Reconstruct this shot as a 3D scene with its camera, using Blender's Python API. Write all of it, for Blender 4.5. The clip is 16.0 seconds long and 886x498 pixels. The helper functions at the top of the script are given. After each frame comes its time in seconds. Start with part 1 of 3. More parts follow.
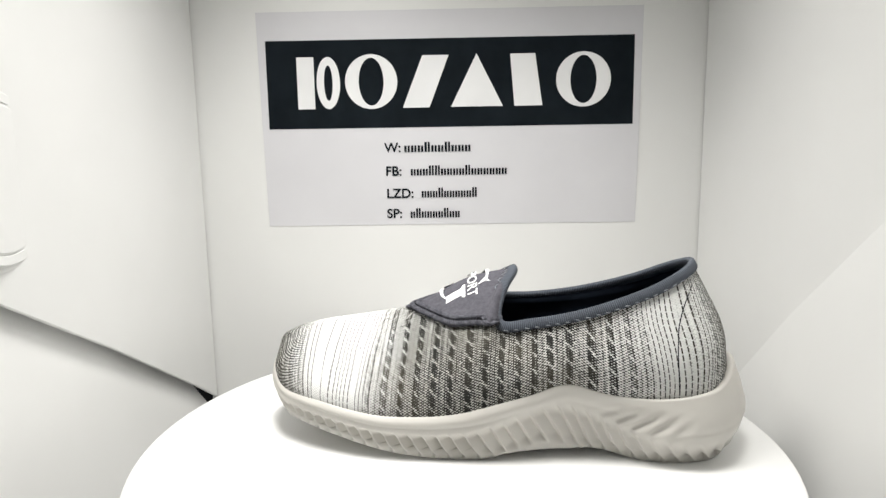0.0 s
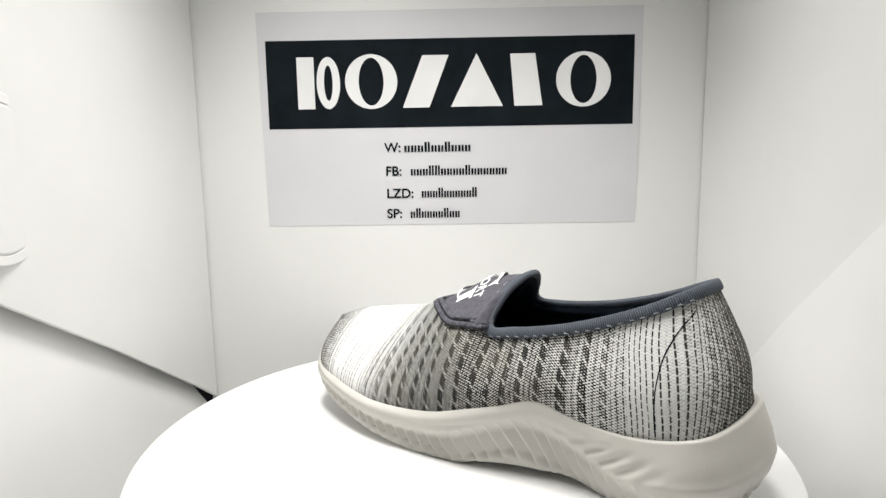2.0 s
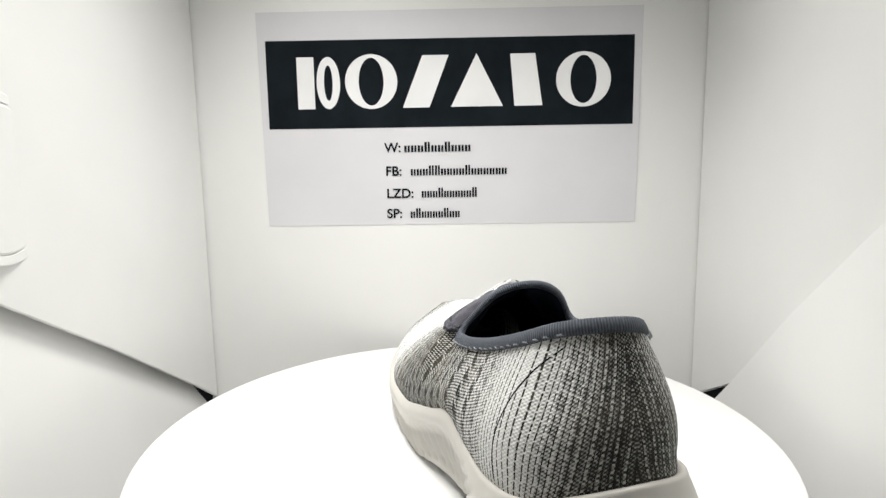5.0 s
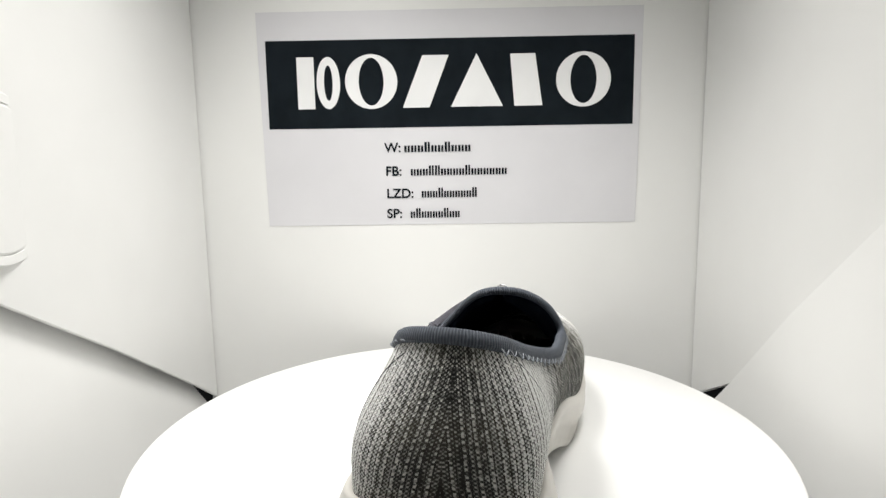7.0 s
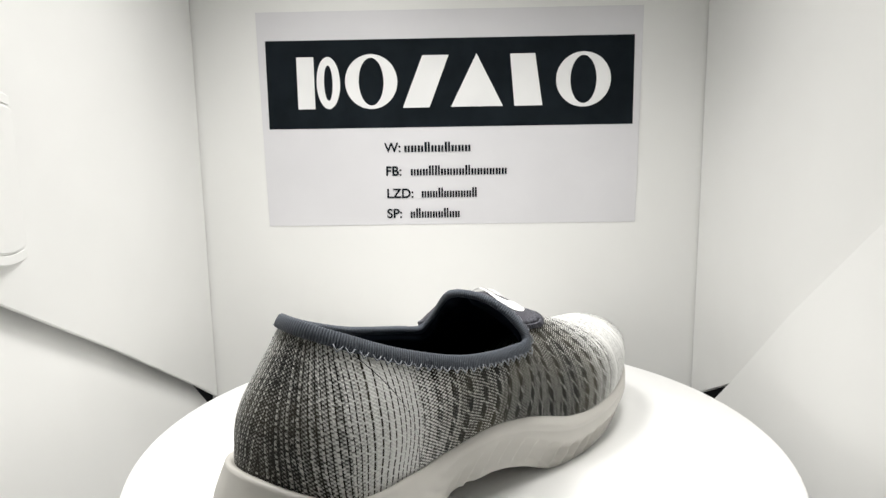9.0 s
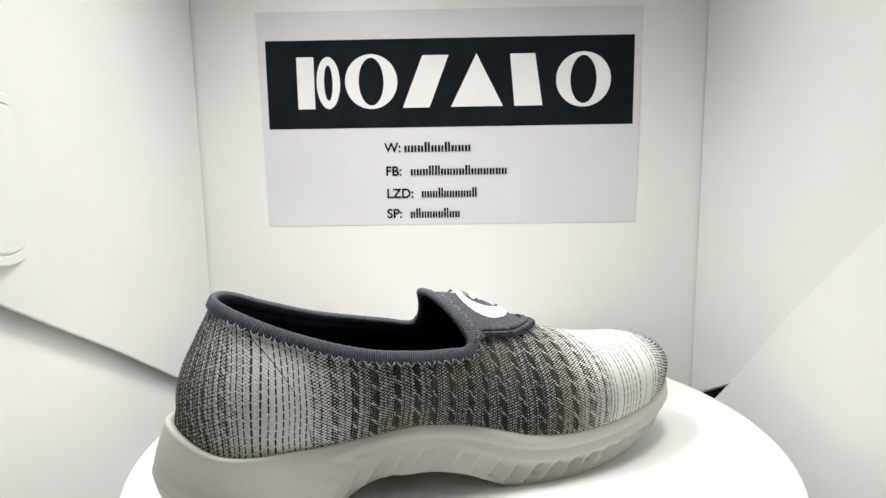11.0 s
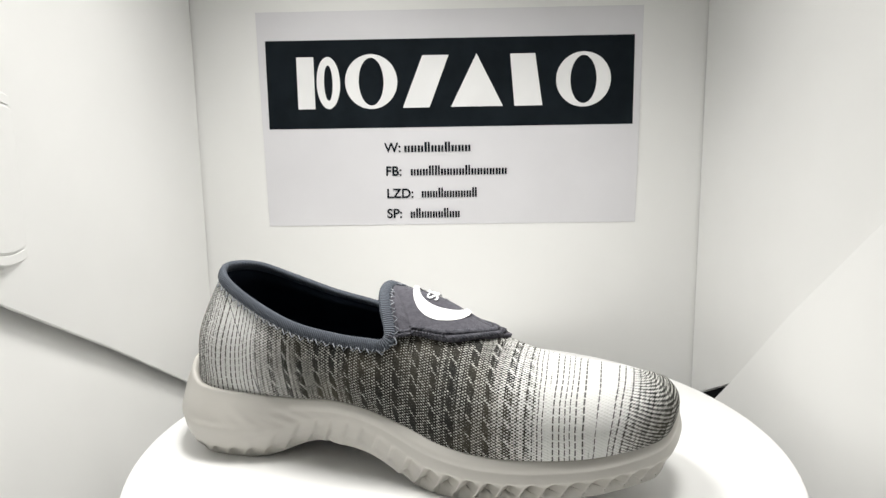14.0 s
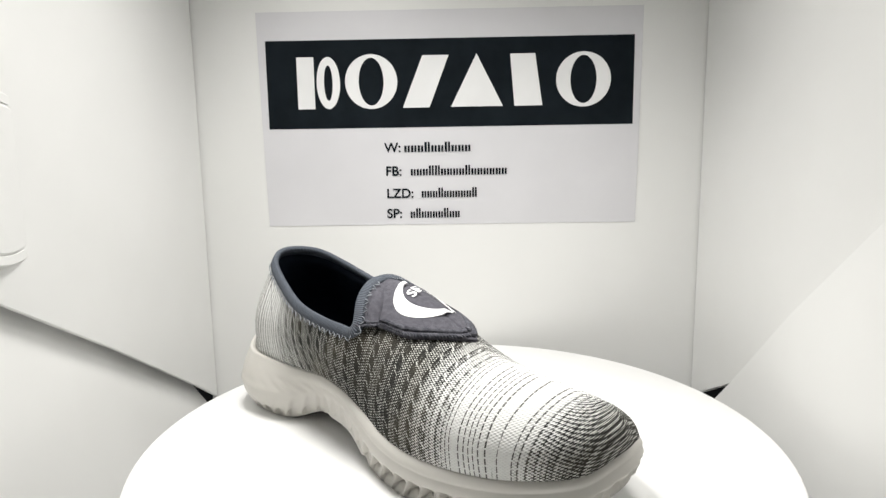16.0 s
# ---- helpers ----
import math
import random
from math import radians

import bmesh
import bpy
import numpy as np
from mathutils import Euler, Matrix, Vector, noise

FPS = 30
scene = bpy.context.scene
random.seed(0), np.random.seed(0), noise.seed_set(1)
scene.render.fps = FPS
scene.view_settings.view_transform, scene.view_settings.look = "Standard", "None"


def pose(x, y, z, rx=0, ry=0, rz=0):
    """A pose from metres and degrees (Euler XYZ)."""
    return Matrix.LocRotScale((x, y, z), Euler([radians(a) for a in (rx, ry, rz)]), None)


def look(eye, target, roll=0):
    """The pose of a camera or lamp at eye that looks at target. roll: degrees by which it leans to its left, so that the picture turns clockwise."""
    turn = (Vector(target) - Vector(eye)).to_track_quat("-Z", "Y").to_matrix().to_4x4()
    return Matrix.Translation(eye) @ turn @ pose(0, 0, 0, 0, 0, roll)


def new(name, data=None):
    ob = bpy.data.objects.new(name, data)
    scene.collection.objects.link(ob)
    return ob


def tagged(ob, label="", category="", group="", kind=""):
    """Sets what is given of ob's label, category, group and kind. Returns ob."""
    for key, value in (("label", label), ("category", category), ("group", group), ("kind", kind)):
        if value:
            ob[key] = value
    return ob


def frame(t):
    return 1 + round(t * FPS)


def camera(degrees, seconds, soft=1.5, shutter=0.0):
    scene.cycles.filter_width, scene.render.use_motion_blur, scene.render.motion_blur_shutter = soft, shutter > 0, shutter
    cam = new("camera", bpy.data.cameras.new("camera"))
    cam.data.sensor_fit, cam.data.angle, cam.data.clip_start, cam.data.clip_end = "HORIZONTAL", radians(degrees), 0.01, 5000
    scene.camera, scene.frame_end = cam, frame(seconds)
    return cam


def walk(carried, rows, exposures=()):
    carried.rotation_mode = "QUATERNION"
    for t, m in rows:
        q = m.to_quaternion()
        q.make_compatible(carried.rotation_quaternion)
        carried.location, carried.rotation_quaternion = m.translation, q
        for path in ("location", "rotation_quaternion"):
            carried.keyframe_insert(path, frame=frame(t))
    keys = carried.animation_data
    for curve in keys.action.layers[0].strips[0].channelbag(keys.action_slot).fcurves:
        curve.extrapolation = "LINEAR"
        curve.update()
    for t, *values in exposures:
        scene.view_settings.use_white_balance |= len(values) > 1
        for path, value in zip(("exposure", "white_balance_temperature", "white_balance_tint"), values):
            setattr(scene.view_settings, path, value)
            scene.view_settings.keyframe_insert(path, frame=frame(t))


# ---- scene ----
from mathutils.bvhtree import BVHTree

U = 0.17  # metres: radius of the turntable's platter; most lengths below are in these

cam = camera(70.585, 16.0, soft=1.45)
EYE = Vector((0.0, -1.9318, 0.9102)) * U
TILT, YAW = radians(8.639), radians(1.2946)
AHEAD = Vector((-math.sin(YAW) * math.cos(TILT), math.cos(YAW) * math.cos(TILT), -math.sin(TILT)))
STAND = look(EYE, EYE + AHEAD, -0.8745)
walk(cam, [(0, STAND), (16, STAND)], exposures=[(0, 0.0), (16, 0.0)])
SPIN = -13.416  # degrees a second

# ---- light: two diffused lamp panels under the booth's roof, a dim room outside ----
world = bpy.data.worlds.new("room")
scene.world = world
world.use_nodes = True
world.node_tree.nodes["Background"].inputs[0].default_value = (0.9, 0.95, 1.0, 1)
world.node_tree.nodes["Background"].inputs[1].default_value = 0.05


def area(name, at, to, sx, sy, watts, colour=(1, 1, 1)):
    d = bpy.data.lights.new(name, "AREA")
    d.shape, d.size, d.size_y, d.energy, d.color, d.spread = "RECTANGLE", sx * U, sy * U, watts, colour, radians(108)
    ob = new(name, d)
    ob.matrix_world = look(Vector(at) * U, Vector(to) * U)
    return ob


area("lamp_panel_left", (-0.50, -0.05, 2.45), (-0.36, -0.03, 0.0), 0.9, 0.6, 0.755, (1.0, 0.985, 0.955))
area("lamp_panel_right", (0.62, -0.15, 2.45), (0.45, -0.10, 0.0), 0.6, 0.6, 0.33, (1.0, 0.985, 0.955))


# ---- materials ----
def material(name):
    m = bpy.data.materials.new(name)
    m.use_nodes = True
    return m, m.node_tree, m.node_tree.nodes["Principled BSDF"]


class Net:
    """Short hand for wiring nodes."""

    def __init__(self, tree):
        self.tree = tree

    def put(self, kind):
        return self.tree.nodes.new(kind)

    def join(self, a, b):
        if isinstance(a, (int, float, tuple)):
            b.default_value = a
        else:
            self.tree.links.new(a, b)

    def math(self, op, a, b=0.0, c=0.0):
        n = self.put("ShaderNodeMath")
        n.operation = op
        for v, s in zip((a, b, c), n.inputs):
            self.join(v, s)
        return n.outputs[0]

    def step(self, v, a, b, x=0.0, y=1.0):
        n = self.put("ShaderNodeMapRange")
        n.interpolation_type = "SMOOTHSTEP"
        for s, w in zip(n.inputs, (v, a, b, x, y)):
            self.join(w, s)
        return n.outputs[0]

    def noise(self, scale, detail=3.0, vec=None, rough=0.5):
        n = self.put("ShaderNodeTexNoise")
        n.inputs["Scale"].default_value, n.inputs["Detail"].default_value, n.inputs["Roughness"].default_value = scale, detail, rough
        if vec is not None:
            self.join(vec, n.inputs["Vector"])
        return n.outputs["Fac"]

    def mix(self, f, a, b):
        n = self.put("ShaderNodeMix")
        n.data_type = "RGBA"
        for v, s in ((f, n.inputs[0]), (a, n.inputs[6]), (b, n.inputs[7])):
            self.join(v, s)
        return n.outputs[2]

    def bump(self, height, strength, distance, shader):
        n = self.put("ShaderNodeBump")
        n.inputs["Strength"].default_value, n.inputs["Distance"].default_value = strength, distance
        self.join(height, n.inputs["Height"])
        self.join(n.outputs[0], shader.inputs["Normal"])

    def place(self):
        return self.put("ShaderNodeTexCoord").outputs["Object"]


def plain(name, a, b, rough, scale, bump=0.0, fine=900.0, coarse=0.0, **more):
    """A surface between two colours, with broad blotches and a fine relief."""
    m, tree, sh = material(name)
    net = Net(tree)
    at = net.place()
    f = net.step(net.noise(scale, 4.0, at), 0.3, 0.7)
    net.join(net.mix(f, (*a, 1), (*b, 1)), sh.inputs["Base Color"])
    net.join(net.step(net.noise(scale * 3, 3.0, at), 0.2, 0.8, rough - 0.06, rough + 0.06), sh.inputs["Roughness"])
    if bump:
        h = net.noise(fine, 2.0, at)
        if coarse:
            h = net.math("MULTIPLY_ADD", net.noise(coarse, 2.0, at), 4.0, h)
        net.bump(h, bump, 0.0004, sh)
    for k, v in more.items():
        sh.inputs[k.replace("_", " ")].default_value = v
    return m


PANEL = plain("white_panel", (0.80, 0.80, 0.785), (0.83, 0.83, 0.815), 0.55, 9.0, 0.15, 1500.0, 25.0)
PLATTER = plain("platter_white", (0.86, 0.86, 0.85), (0.88, 0.88, 0.87), 0.38, 14.0, 0.06, 2200.0)
PAPER = plain("paper", (0.665, 0.66, 0.682), (0.695, 0.69, 0.712), 0.75, 16.0, 0.3, 1800.0, 30.0)
INK = plain("black_ink", (0.005, 0.008, 0.011), (0.008, 0.012, 0.016), 0.85, 40.0, 0.1, 1500.0, Specular_IOR_Level=0.12)
PRINT = plain("white_print", (0.80, 0.80, 0.80), (0.84, 0.84, 0.84), 0.7, 30.0, 0.1, 1500.0)
SOLE = plain("foam_sole", (0.565, 0.545, 0.505), (0.605, 0.585, 0.545), 0.48, 26.0, 0.12, 1400.0, 90.0)
LINING = plain("navy_lining", (0.006, 0.009, 0.015), (0.010, 0.014, 0.022), 0.95, 60.0, 0.8, 1600.0, Specular_IOR_Level=0.1)
DARK = plain("dark_table", (0.02, 0.02, 0.025), (0.035, 0.032, 0.03), 0.6, 12.0, 0.2, 500.0)
BRAID = plain("braid", (0.045, 0.045, 0.058), (0.12, 0.12, 0.14), 0.85, 420.0, 0.9, 2600.0)
LOGO = plain("white_rubber_print", (0.82, 0.82, 0.82), (0.86, 0.86, 0.86), 0.5, 60.0, 0.2, 2200.0)
TAB = plain("tab_grey", (0.075, 0.073, 0.088), (0.10, 0.097, 0.115), 0.92, 500.0, 1.0, 2300.0, 120.0)
STITCH = plain("pale_stitch", (0.22, 0.24, 0.27), (0.36, 0.38, 0.41), 0.8, 300.0)


def binding_cloth():
    m, tree, sh = material("ribbed_binding")
    net = Net(tree)
    uv = net.put("ShaderNodeSeparateXYZ")
    net.join(net.put("ShaderNodeUVMap").outputs[0], uv.inputs[0])
    rib = net.math("SINE", net.math("MULTIPLY", uv.outputs[0], 2 * math.pi / 0.0060))
    f = net.step(rib, -1.0, 0.8)
    g = net.noise(160.0, 3.0, net.place())
    c = net.mix(f, (0.034, 0.043, 0.060, 1), (0.108, 0.124, 0.150, 1))
    net.join(net.mix(net.step(g, 0.3, 0.75, 0.0, 0.35), c, (0.05, 0.055, 0.07, 1)), sh.inputs["Base Color"])
    sh.inputs["Roughness"].default_value = 0.7
    net.bump(rib, 0.7, 0.0003, sh)
    return m


BINDING = binding_cloth()


def knit_cloth():
    """Space-dyed knit: u runs along the shoe, v up from the sole, both in platter radii."""
    m, tree, sh = material("space_dyed_knit")
    net = Net(tree)
    uv = net.put("ShaderNodeUVMap").outputs[0]
    sep = net.put("ShaderNodeSeparateXYZ")
    net.join(uv, sep.inputs[0])
    u0, v = sep.outputs[0], sep.outputs[1]
    wob = net.math("SUBTRACT", net.noise(7.0, 2.0, uv), 0.5)
    u = net.math("MULTIPLY_ADD", wob, 0.009, u0)
    # how dark the yarn is along the shoe
    ramp = net.put("ShaderNodeValToRGB")
    net.join(net.math("DIVIDE", net.math("ADD", u0, 0.72), 1.72), ramp.inputs[0])
    el = ramp.color_ramp.elements
    stops = ((-0.70, 0.86), (-0.60, 0.80), (-0.56, 0.62), (-0.53, 0.36), (-0.49, 0.16), (-0.44, 0.05), (-0.37, 0.02), (-0.31, 0.08), (-0.25, 0.26), (-0.19, 0.46),
             (-0.12, 0.70), (0.02, 0.82), (0.16, 0.80), (0.30, 0.68), (0.42, 0.52), (0.50, 0.30), (0.60, 0.12), (0.67, 0.14), (0.74, 0.30), (0.81, 0.52), (0.90, 0.80))
    el[0].position, el[1].position = 0.0, 1.0
    for i, (x, d) in enumerate(stops):
        e = el[0] if i == 0 else el.new((x + 0.72) / 1.72)
        e.color = (d, d, d, 1)
    el[len(el) - 1].color = (0.90, 0.90, 0.90, 1)
    streak = net.put("ShaderNodeCombineXYZ")
    net.join(u, streak.inputs[0])
    net.join(net.math("MULTIPLY", v, 0.10), streak.inputs[1])
    sn = net.math("SUBTRACT", net.noise(34.0, 3.0, streak.outputs[0], 0.65), 0.5)
    patch_ = net.math("SUBTRACT", net.noise(6.0, 2.0, uv), 0.5)
    # the inner side's middle is knitted with a darker yarn
    here = net.put("ShaderNodeSeparateXYZ")
    net.join(net.place(), here.inputs[0])
    inner = net.math("MULTIPLY", net.step(here.outputs[1], 0.004, 0.018), net.math("MULTIPLY", net.step(u0, -0.22, -0.05), net.step(u0, 0.42, 0.60, 1.0, 0.0)))
    dark = net.math("ADD", net.math("MULTIPLY_ADD", sn, 0.42, ramp.outputs[0]), net.math("MULTIPLY_ADD", inner, 0.30, net.math("MULTIPLY", patch_, 0.12)))
    # courses and wales: half-offset stitches
    wale = net.math("DIVIDE", u, 0.0068)
    odd = net.math("MODULO", net.math("FLOOR", net.math("ADD", wale, 400.0)), 2.0)
    course = net.math("ADD", net.math("DIVIDE", v, 0.0082), net.math("MULTIPLY", odd, 0.5))
    su = net.math("SINE", net.math("MULTIPLY", wale, math.pi))
    sv = net.math("SINE", net.math("MULTIPLY", course, 2 * math.pi))
    stitch = net.math("MULTIPLY", net.math("ABSOLUTE", su), sv)
    grain = net.math("SUBTRACT", net.noise(80.0, 3.0, uv, 0.75), 0.5)
    speck = net.math("ADD", net.math("MULTIPLY", stitch, net.step(u0, 0.52, 0.70, 0.95, 0.32)), net.math("MULTIPLY", grain, net.step(u0, 0.52, 0.70, 1.9, 1.1)))
    # twisted ribs at uneven spacing
    spaced = net.math("MULTIPLY_ADD", net.math("SUBTRACT", net.noise(5.0, 1.0, streak.outputs[0]), 0.5), 0.05, u)
    ph = net.math("FRACT", net.math("DIVIDE", net.math("ADD", spaced, 2.0), 0.051))
    rib = net.math("MULTIPLY", net.step(ph, 0.0, 0.08), net.step(ph, 0.34, 0.44, 1.0, 0.0))
    tw = net.math("FRACT", net.math("ADD", net.math("DIVIDE", v, 0.048), net.math("MULTIPLY", ph, net.step(here.outputs[1], 0.0, 0.003, 1.3, -1.3))))
    twist = net.math("MULTIPLY", net.step(tw, 0.05, 0.20), net.step(tw, 0.82, 0.94, 1.0, 0.0))
    middle = net.math("MULTIPLY", net.step(u0, -0.36, -0.12, 0.15, 1.0), net.step(u0, 0.44, 0.60, 1.0, 0.22))
    cable = net.math("MULTIPLY", net.math("MULTIPLY", rib, twist), middle)
    # a pale thread shows between the twists
    gap = net.math("MULTIPLY", net.math("MULTIPLY", rib, net.math("SUBTRACT", 1.0, twist)), middle)
    fine = net.math("SUBTRACT", net.noise(95.0, 2.0, streak.outputs[0], 0.6), 0.5)
    # thin broken lines, in the pale parts too
    lines = net.math("DIVIDE", net.math("ADD", net.math("MULTIPLY_ADD", net.math("SUBTRACT", net.noise(9.0, 1.0, streak.outputs[0]), 0.5), 0.05, u), 2.0), 0.0152)
    lp = net.math("FRACT", lines)
    which = net.math("FRACT", net.math("MULTIPLY", net.math("SINE", net.math("MULTIPLY", net.math("FLOOR", lines), 12.9898)), 4375.85))
    there = net.step(net.math("SUBTRACT", net.math("MULTIPLY_ADD", dark, 2.6, 0.58), which), -0.05, 0.12)
    thin = net.math("MULTIPLY", there, net.step(net.math("ABSOLUTE", net.math("SUBTRACT", lp, 0.5)), 0.07, 0.15, 1.0, 0.0))
    dash = net.step(net.math("SINE", net.math("MULTIPLY_ADD", which, 40.0, net.math("MULTIPLY", v, 2 * math.pi / 0.0210))), -0.92, -0.60, 0.20, 1.0)
    line = net.math("MULTIPLY", thin, dash)
    # pale ladder threads in the darker ends
    lp2 = net.math("FRACT", net.math("DIVIDE", net.math("ADD", u, 2.013), 0.0275))
    pale = net.math("MULTIPLY", net.step(net.math("ABSOLUTE", net.math("SUBTRACT", lp2, 0.5)), 0.07, 0.16, 1.0, 0.0),
                    net.step(net.math("SINE", net.math("MULTIPLY", v, 2 * math.pi / 0.0125)), -0.5, 0.1))
    band = net.step(dark, 0.05, 0.42)
    tone = net.math("ADD", dark, net.math("MULTIPLY", speck, net.math("MULTIPLY_ADD", band, 1.20, 0.10)))
    tone = net.math("ADD", tone, net.math("MULTIPLY", cable, net.math("MULTIPLY", band, 0.95)))
    tone = net.math("ADD", tone, net.math("MULTIPLY", line, net.math("ADD", net.step(dark, -0.02, 0.22, 0.80, 0.70), net.step(u0, 0.5, 0.7, 0.0, 0.32))))
    tone = net.math("SUBTRACT", tone, net.math("MULTIPLY", pale, net.math("MULTIPLY", band, net.step(u0, 0.50, 0.72, 0.36, 0.62))))
    tone = net.math("SUBTRACT", tone, net.math("MULTIPLY", gap, 0.34))
    tone = net.math("MULTIPLY_ADD", fine, net.math("MULTIPLY", band, 0.85), tone)
    f = net.step(tone, 0.03, 1.06)
    yarn = net.mix(net.step(dark, 0.25, 0.9, 0.0, 0.75), (0.76, 0.76, 0.74, 1), (0.46, 0.455, 0.41, 1))
    c = net.mix(f, yarn, (0.018, 0.019, 0.018, 1))
    warm = net.step(net.noise(5.0, 2.0, uv), 0.35, 0.7)
    c = net.mix(net.math("MULTIPLY", warm, net.math("MULTIPLY", f, 0.42)), c, (0.12, 0.105, 0.075, 1))
    net.join(c, sh.inputs["Base Color"])
    sh.inputs["Roughness"].default_value = 0.88
    sh.inputs["Specular IOR Level"].default_value = 0.25
    h = net.math("ADD", net.math("MULTIPLY", stitch, 0.30), net.math("MULTIPLY", cable, 1.0))
    h = net.math("SUBTRACT", h, net.math("MULTIPLY", line, 0.7))
    net.bump(h, 0.8, 0.0005, sh)
    return m


KNIT = knit_cloth()


# ---- building blocks ----
def mesh_of(name, bm, mat, smooth=True):
    me = bpy.data.meshes.new(name)
    bm.normal_update()
    bm.to_mesh(me)
    bm.free()
    me.materials.append(mat)
    for p in me.polygons:
        p.use_smooth = smooth
    return me


def part(name, bm, mat, parent, label="", smooth=True):
    ob = new(name, mesh_of(name, bm, mat, smooth))
    ob.parent = parent
    return tagged(ob, label)


def thing(name, at, label, category, kind="", group=""):
    ob = new(name)
    ob.location = Vector(at) * U
    ob.empty_display_size = 0.02
    return tagged(ob, label, category, group, kind)


def sheet(points, thick, out):
    """A flat panel from its outline (platter radii), thick along the direction out."""
    bm = bmesh.new()
    out = Vector(out).normalized() * thick * U
    a = [bm.verts.new(Vector(p) * U) for p in points]
    b = [bm.verts.new(Vector(p) * U + out) for p in points]
    bm.faces.new(a)
    bm.faces.new(b[::-1])
    n = len(a)
    for i in range(n):
        bm.faces.new((a[i], b[i], b[(i + 1) % n], a[(i + 1) % n]))
    bmesh.ops.recalc_face_normals(bm, faces=bm.faces)
    bmesh.ops.bevel(bm, geom=list(bm.edges), offset=0.0006, segments=2, affect="EDGES", clamp_overlap=True)
    return bm


def turned(profile, n=96):
    """A solid of revolution round z from (radius, z) pairs, in platter radii."""
    bm = bmesh.new()
    rings = []
    for r, z in profile:
        rings.append([bm.verts.new((r * U * math.cos(2 * math.pi * i / n), r * U * math.sin(2 * math.pi * i / n), z * U)) for i in range(n)])
    for a, b in zip(rings, rings[1:]):
        for i in range(n):
            bm.faces.new((a[i], a[(i + 1) % n], b[(i + 1) % n], b[i]))
    bm.faces.new(rings[0][::-1])
    bm.faces.new(rings[-1])
    bmesh.ops.recalc_face_normals(bm, faces=bm.faces)
    return bm


def setting(name, bm, mat, label, smooth=False):
    return tagged(new(name, mesh_of(name, bm, mat, smooth)), label, kind="structure")


# ---- the booth ----
BACK, LEFT, RIGHT, ROOF, FLOOR, FRONT = 1.06, -1.215, 1.15, 2.6, -0.46, -2.9
SPLAY = math.tan(radians(5))


def left_x(y):
    return LEFT - SPLAY * (BACK - y)


def right_x(y):
    return RIGHT + SPLAY * (BACK - y)


setting("wall_back", sheet([(LEFT - 0.03, BACK, FLOOR + 0.1), (RIGHT + 0.03, BACK, FLOOR + 0.1), (RIGHT + 0.03, BACK, ROOF), (LEFT - 0.03, BACK, ROOF)], 0.03, (0, 1, 0)), PANEL,
        "white smooth plastic back panel of a photo booth")
# the side panels' lower edges climb towards the open front
setting("wall_left", sheet([(left_x(1.055), 1.055, -0.285), (left_x(0.825), 0.825, -0.13), (left_x(0.287), 0.287, 0.212), (left_x(-0.191), -0.191, 0.497), (left_x(-0.9), -0.9, 0.92),
                            (left_x(FRONT), FRONT, 0.92), (left_x(FRONT), FRONT, ROOF), (left_x(1.055), 1.055, ROOF)], 0.012, (-1, 0, 0)), PANEL,
        "white smooth side panel with a slanting lower edge")
setting("wall_right", sheet([(right_x(1.055), 1.055, -0.29), (right_x(0.708), 0.708, -0.103), (right_x(-0.1), -0.1, 0.33), (right_x(FRONT), FRONT, 0.5), (right_x(FRONT), FRONT, ROOF), (right_x(1.055), 1.055, ROOF)],
                            0.025, (1, 0, 0)), PANEL, "white smooth side panel beside the turntable")
# folded-up flaps of the floor sheet: outside the left panel, inside the right one
def strip(top, low, thick, out):
    """A panel between an upper and a lower edge line, with a back."""
    bm = bmesh.new()
    out = Vector(out).normalized() * thick * U
    rows = [[bm.verts.new(Vector(p) * U + k * out) for p in line] for k in (0, 1) for line in (top, low)]
    n = len(top)
    for i in range(n - 1):
        bm.faces.new((rows[0][i], rows[0][i + 1], rows[1][i + 1], rows[1][i]))
        bm.faces.new((rows[2][i], rows[3][i], rows[3][i + 1], rows[2][i + 1]))
        bm.faces.new((rows[0][i], rows[2][i], rows[2][i + 1], rows[0][i + 1]))
        bm.faces.new((rows[1][i], rows[1][i + 1], rows[3][i + 1], rows[3][i]))
    for i in (0, n - 1):
        bm.faces.new((rows[0][i], rows[1][i], rows[3][i], rows[2][i]))
    bmesh.ops.recalc_face_normals(bm, faces=bm.faces)
    return bm


LO, RI = -0.045, -0.015
EDGE_L = [(1.023, -0.299), (0.909, -0.161), (0.70, 0.10), (-0.2, 0.80), (-0.9, 1.15), (-1.6, 1.3)]


def low_edge(y):
    """Height of the left panel's lower edge."""
    return float(np.interp(y, [-2.9, -0.9, -0.191, 0.287, 0.825, 1.055], [0.92, 0.92, 0.497, 0.212, -0.13, -0.285]))


setting("flap_left", strip([(left_x(y) + LO - 0.18 * (z - low_edge(y)), y, z) for y, z in EDGE_L], [(left_x(y) + LO + 0.18 * (low_edge(y) - FLOOR), y, FLOOR) for y, z in EDGE_L], 0.012, (-1, 0, 0)), PANEL,
        "white flap of the floor sheet leaning behind the side panel")
EDGE_R = [(0.796, -0.206), (0.68, -0.092), (0.291, 0.322), (-0.11, 0.702), (-0.7, 1.25), (-1.5, 1.9)]
setting("flap_right", strip([(right_x(y) + RI, y, z) for y, z in EDGE_R], [(right_x(y) + RI - 0.14 * (z - FLOOR), y, FLOOR) for y, z in EDGE_R], 0.012, (1, 0, 0)), PANEL,
        "white flap of the floor sheet leaning against the side panel")
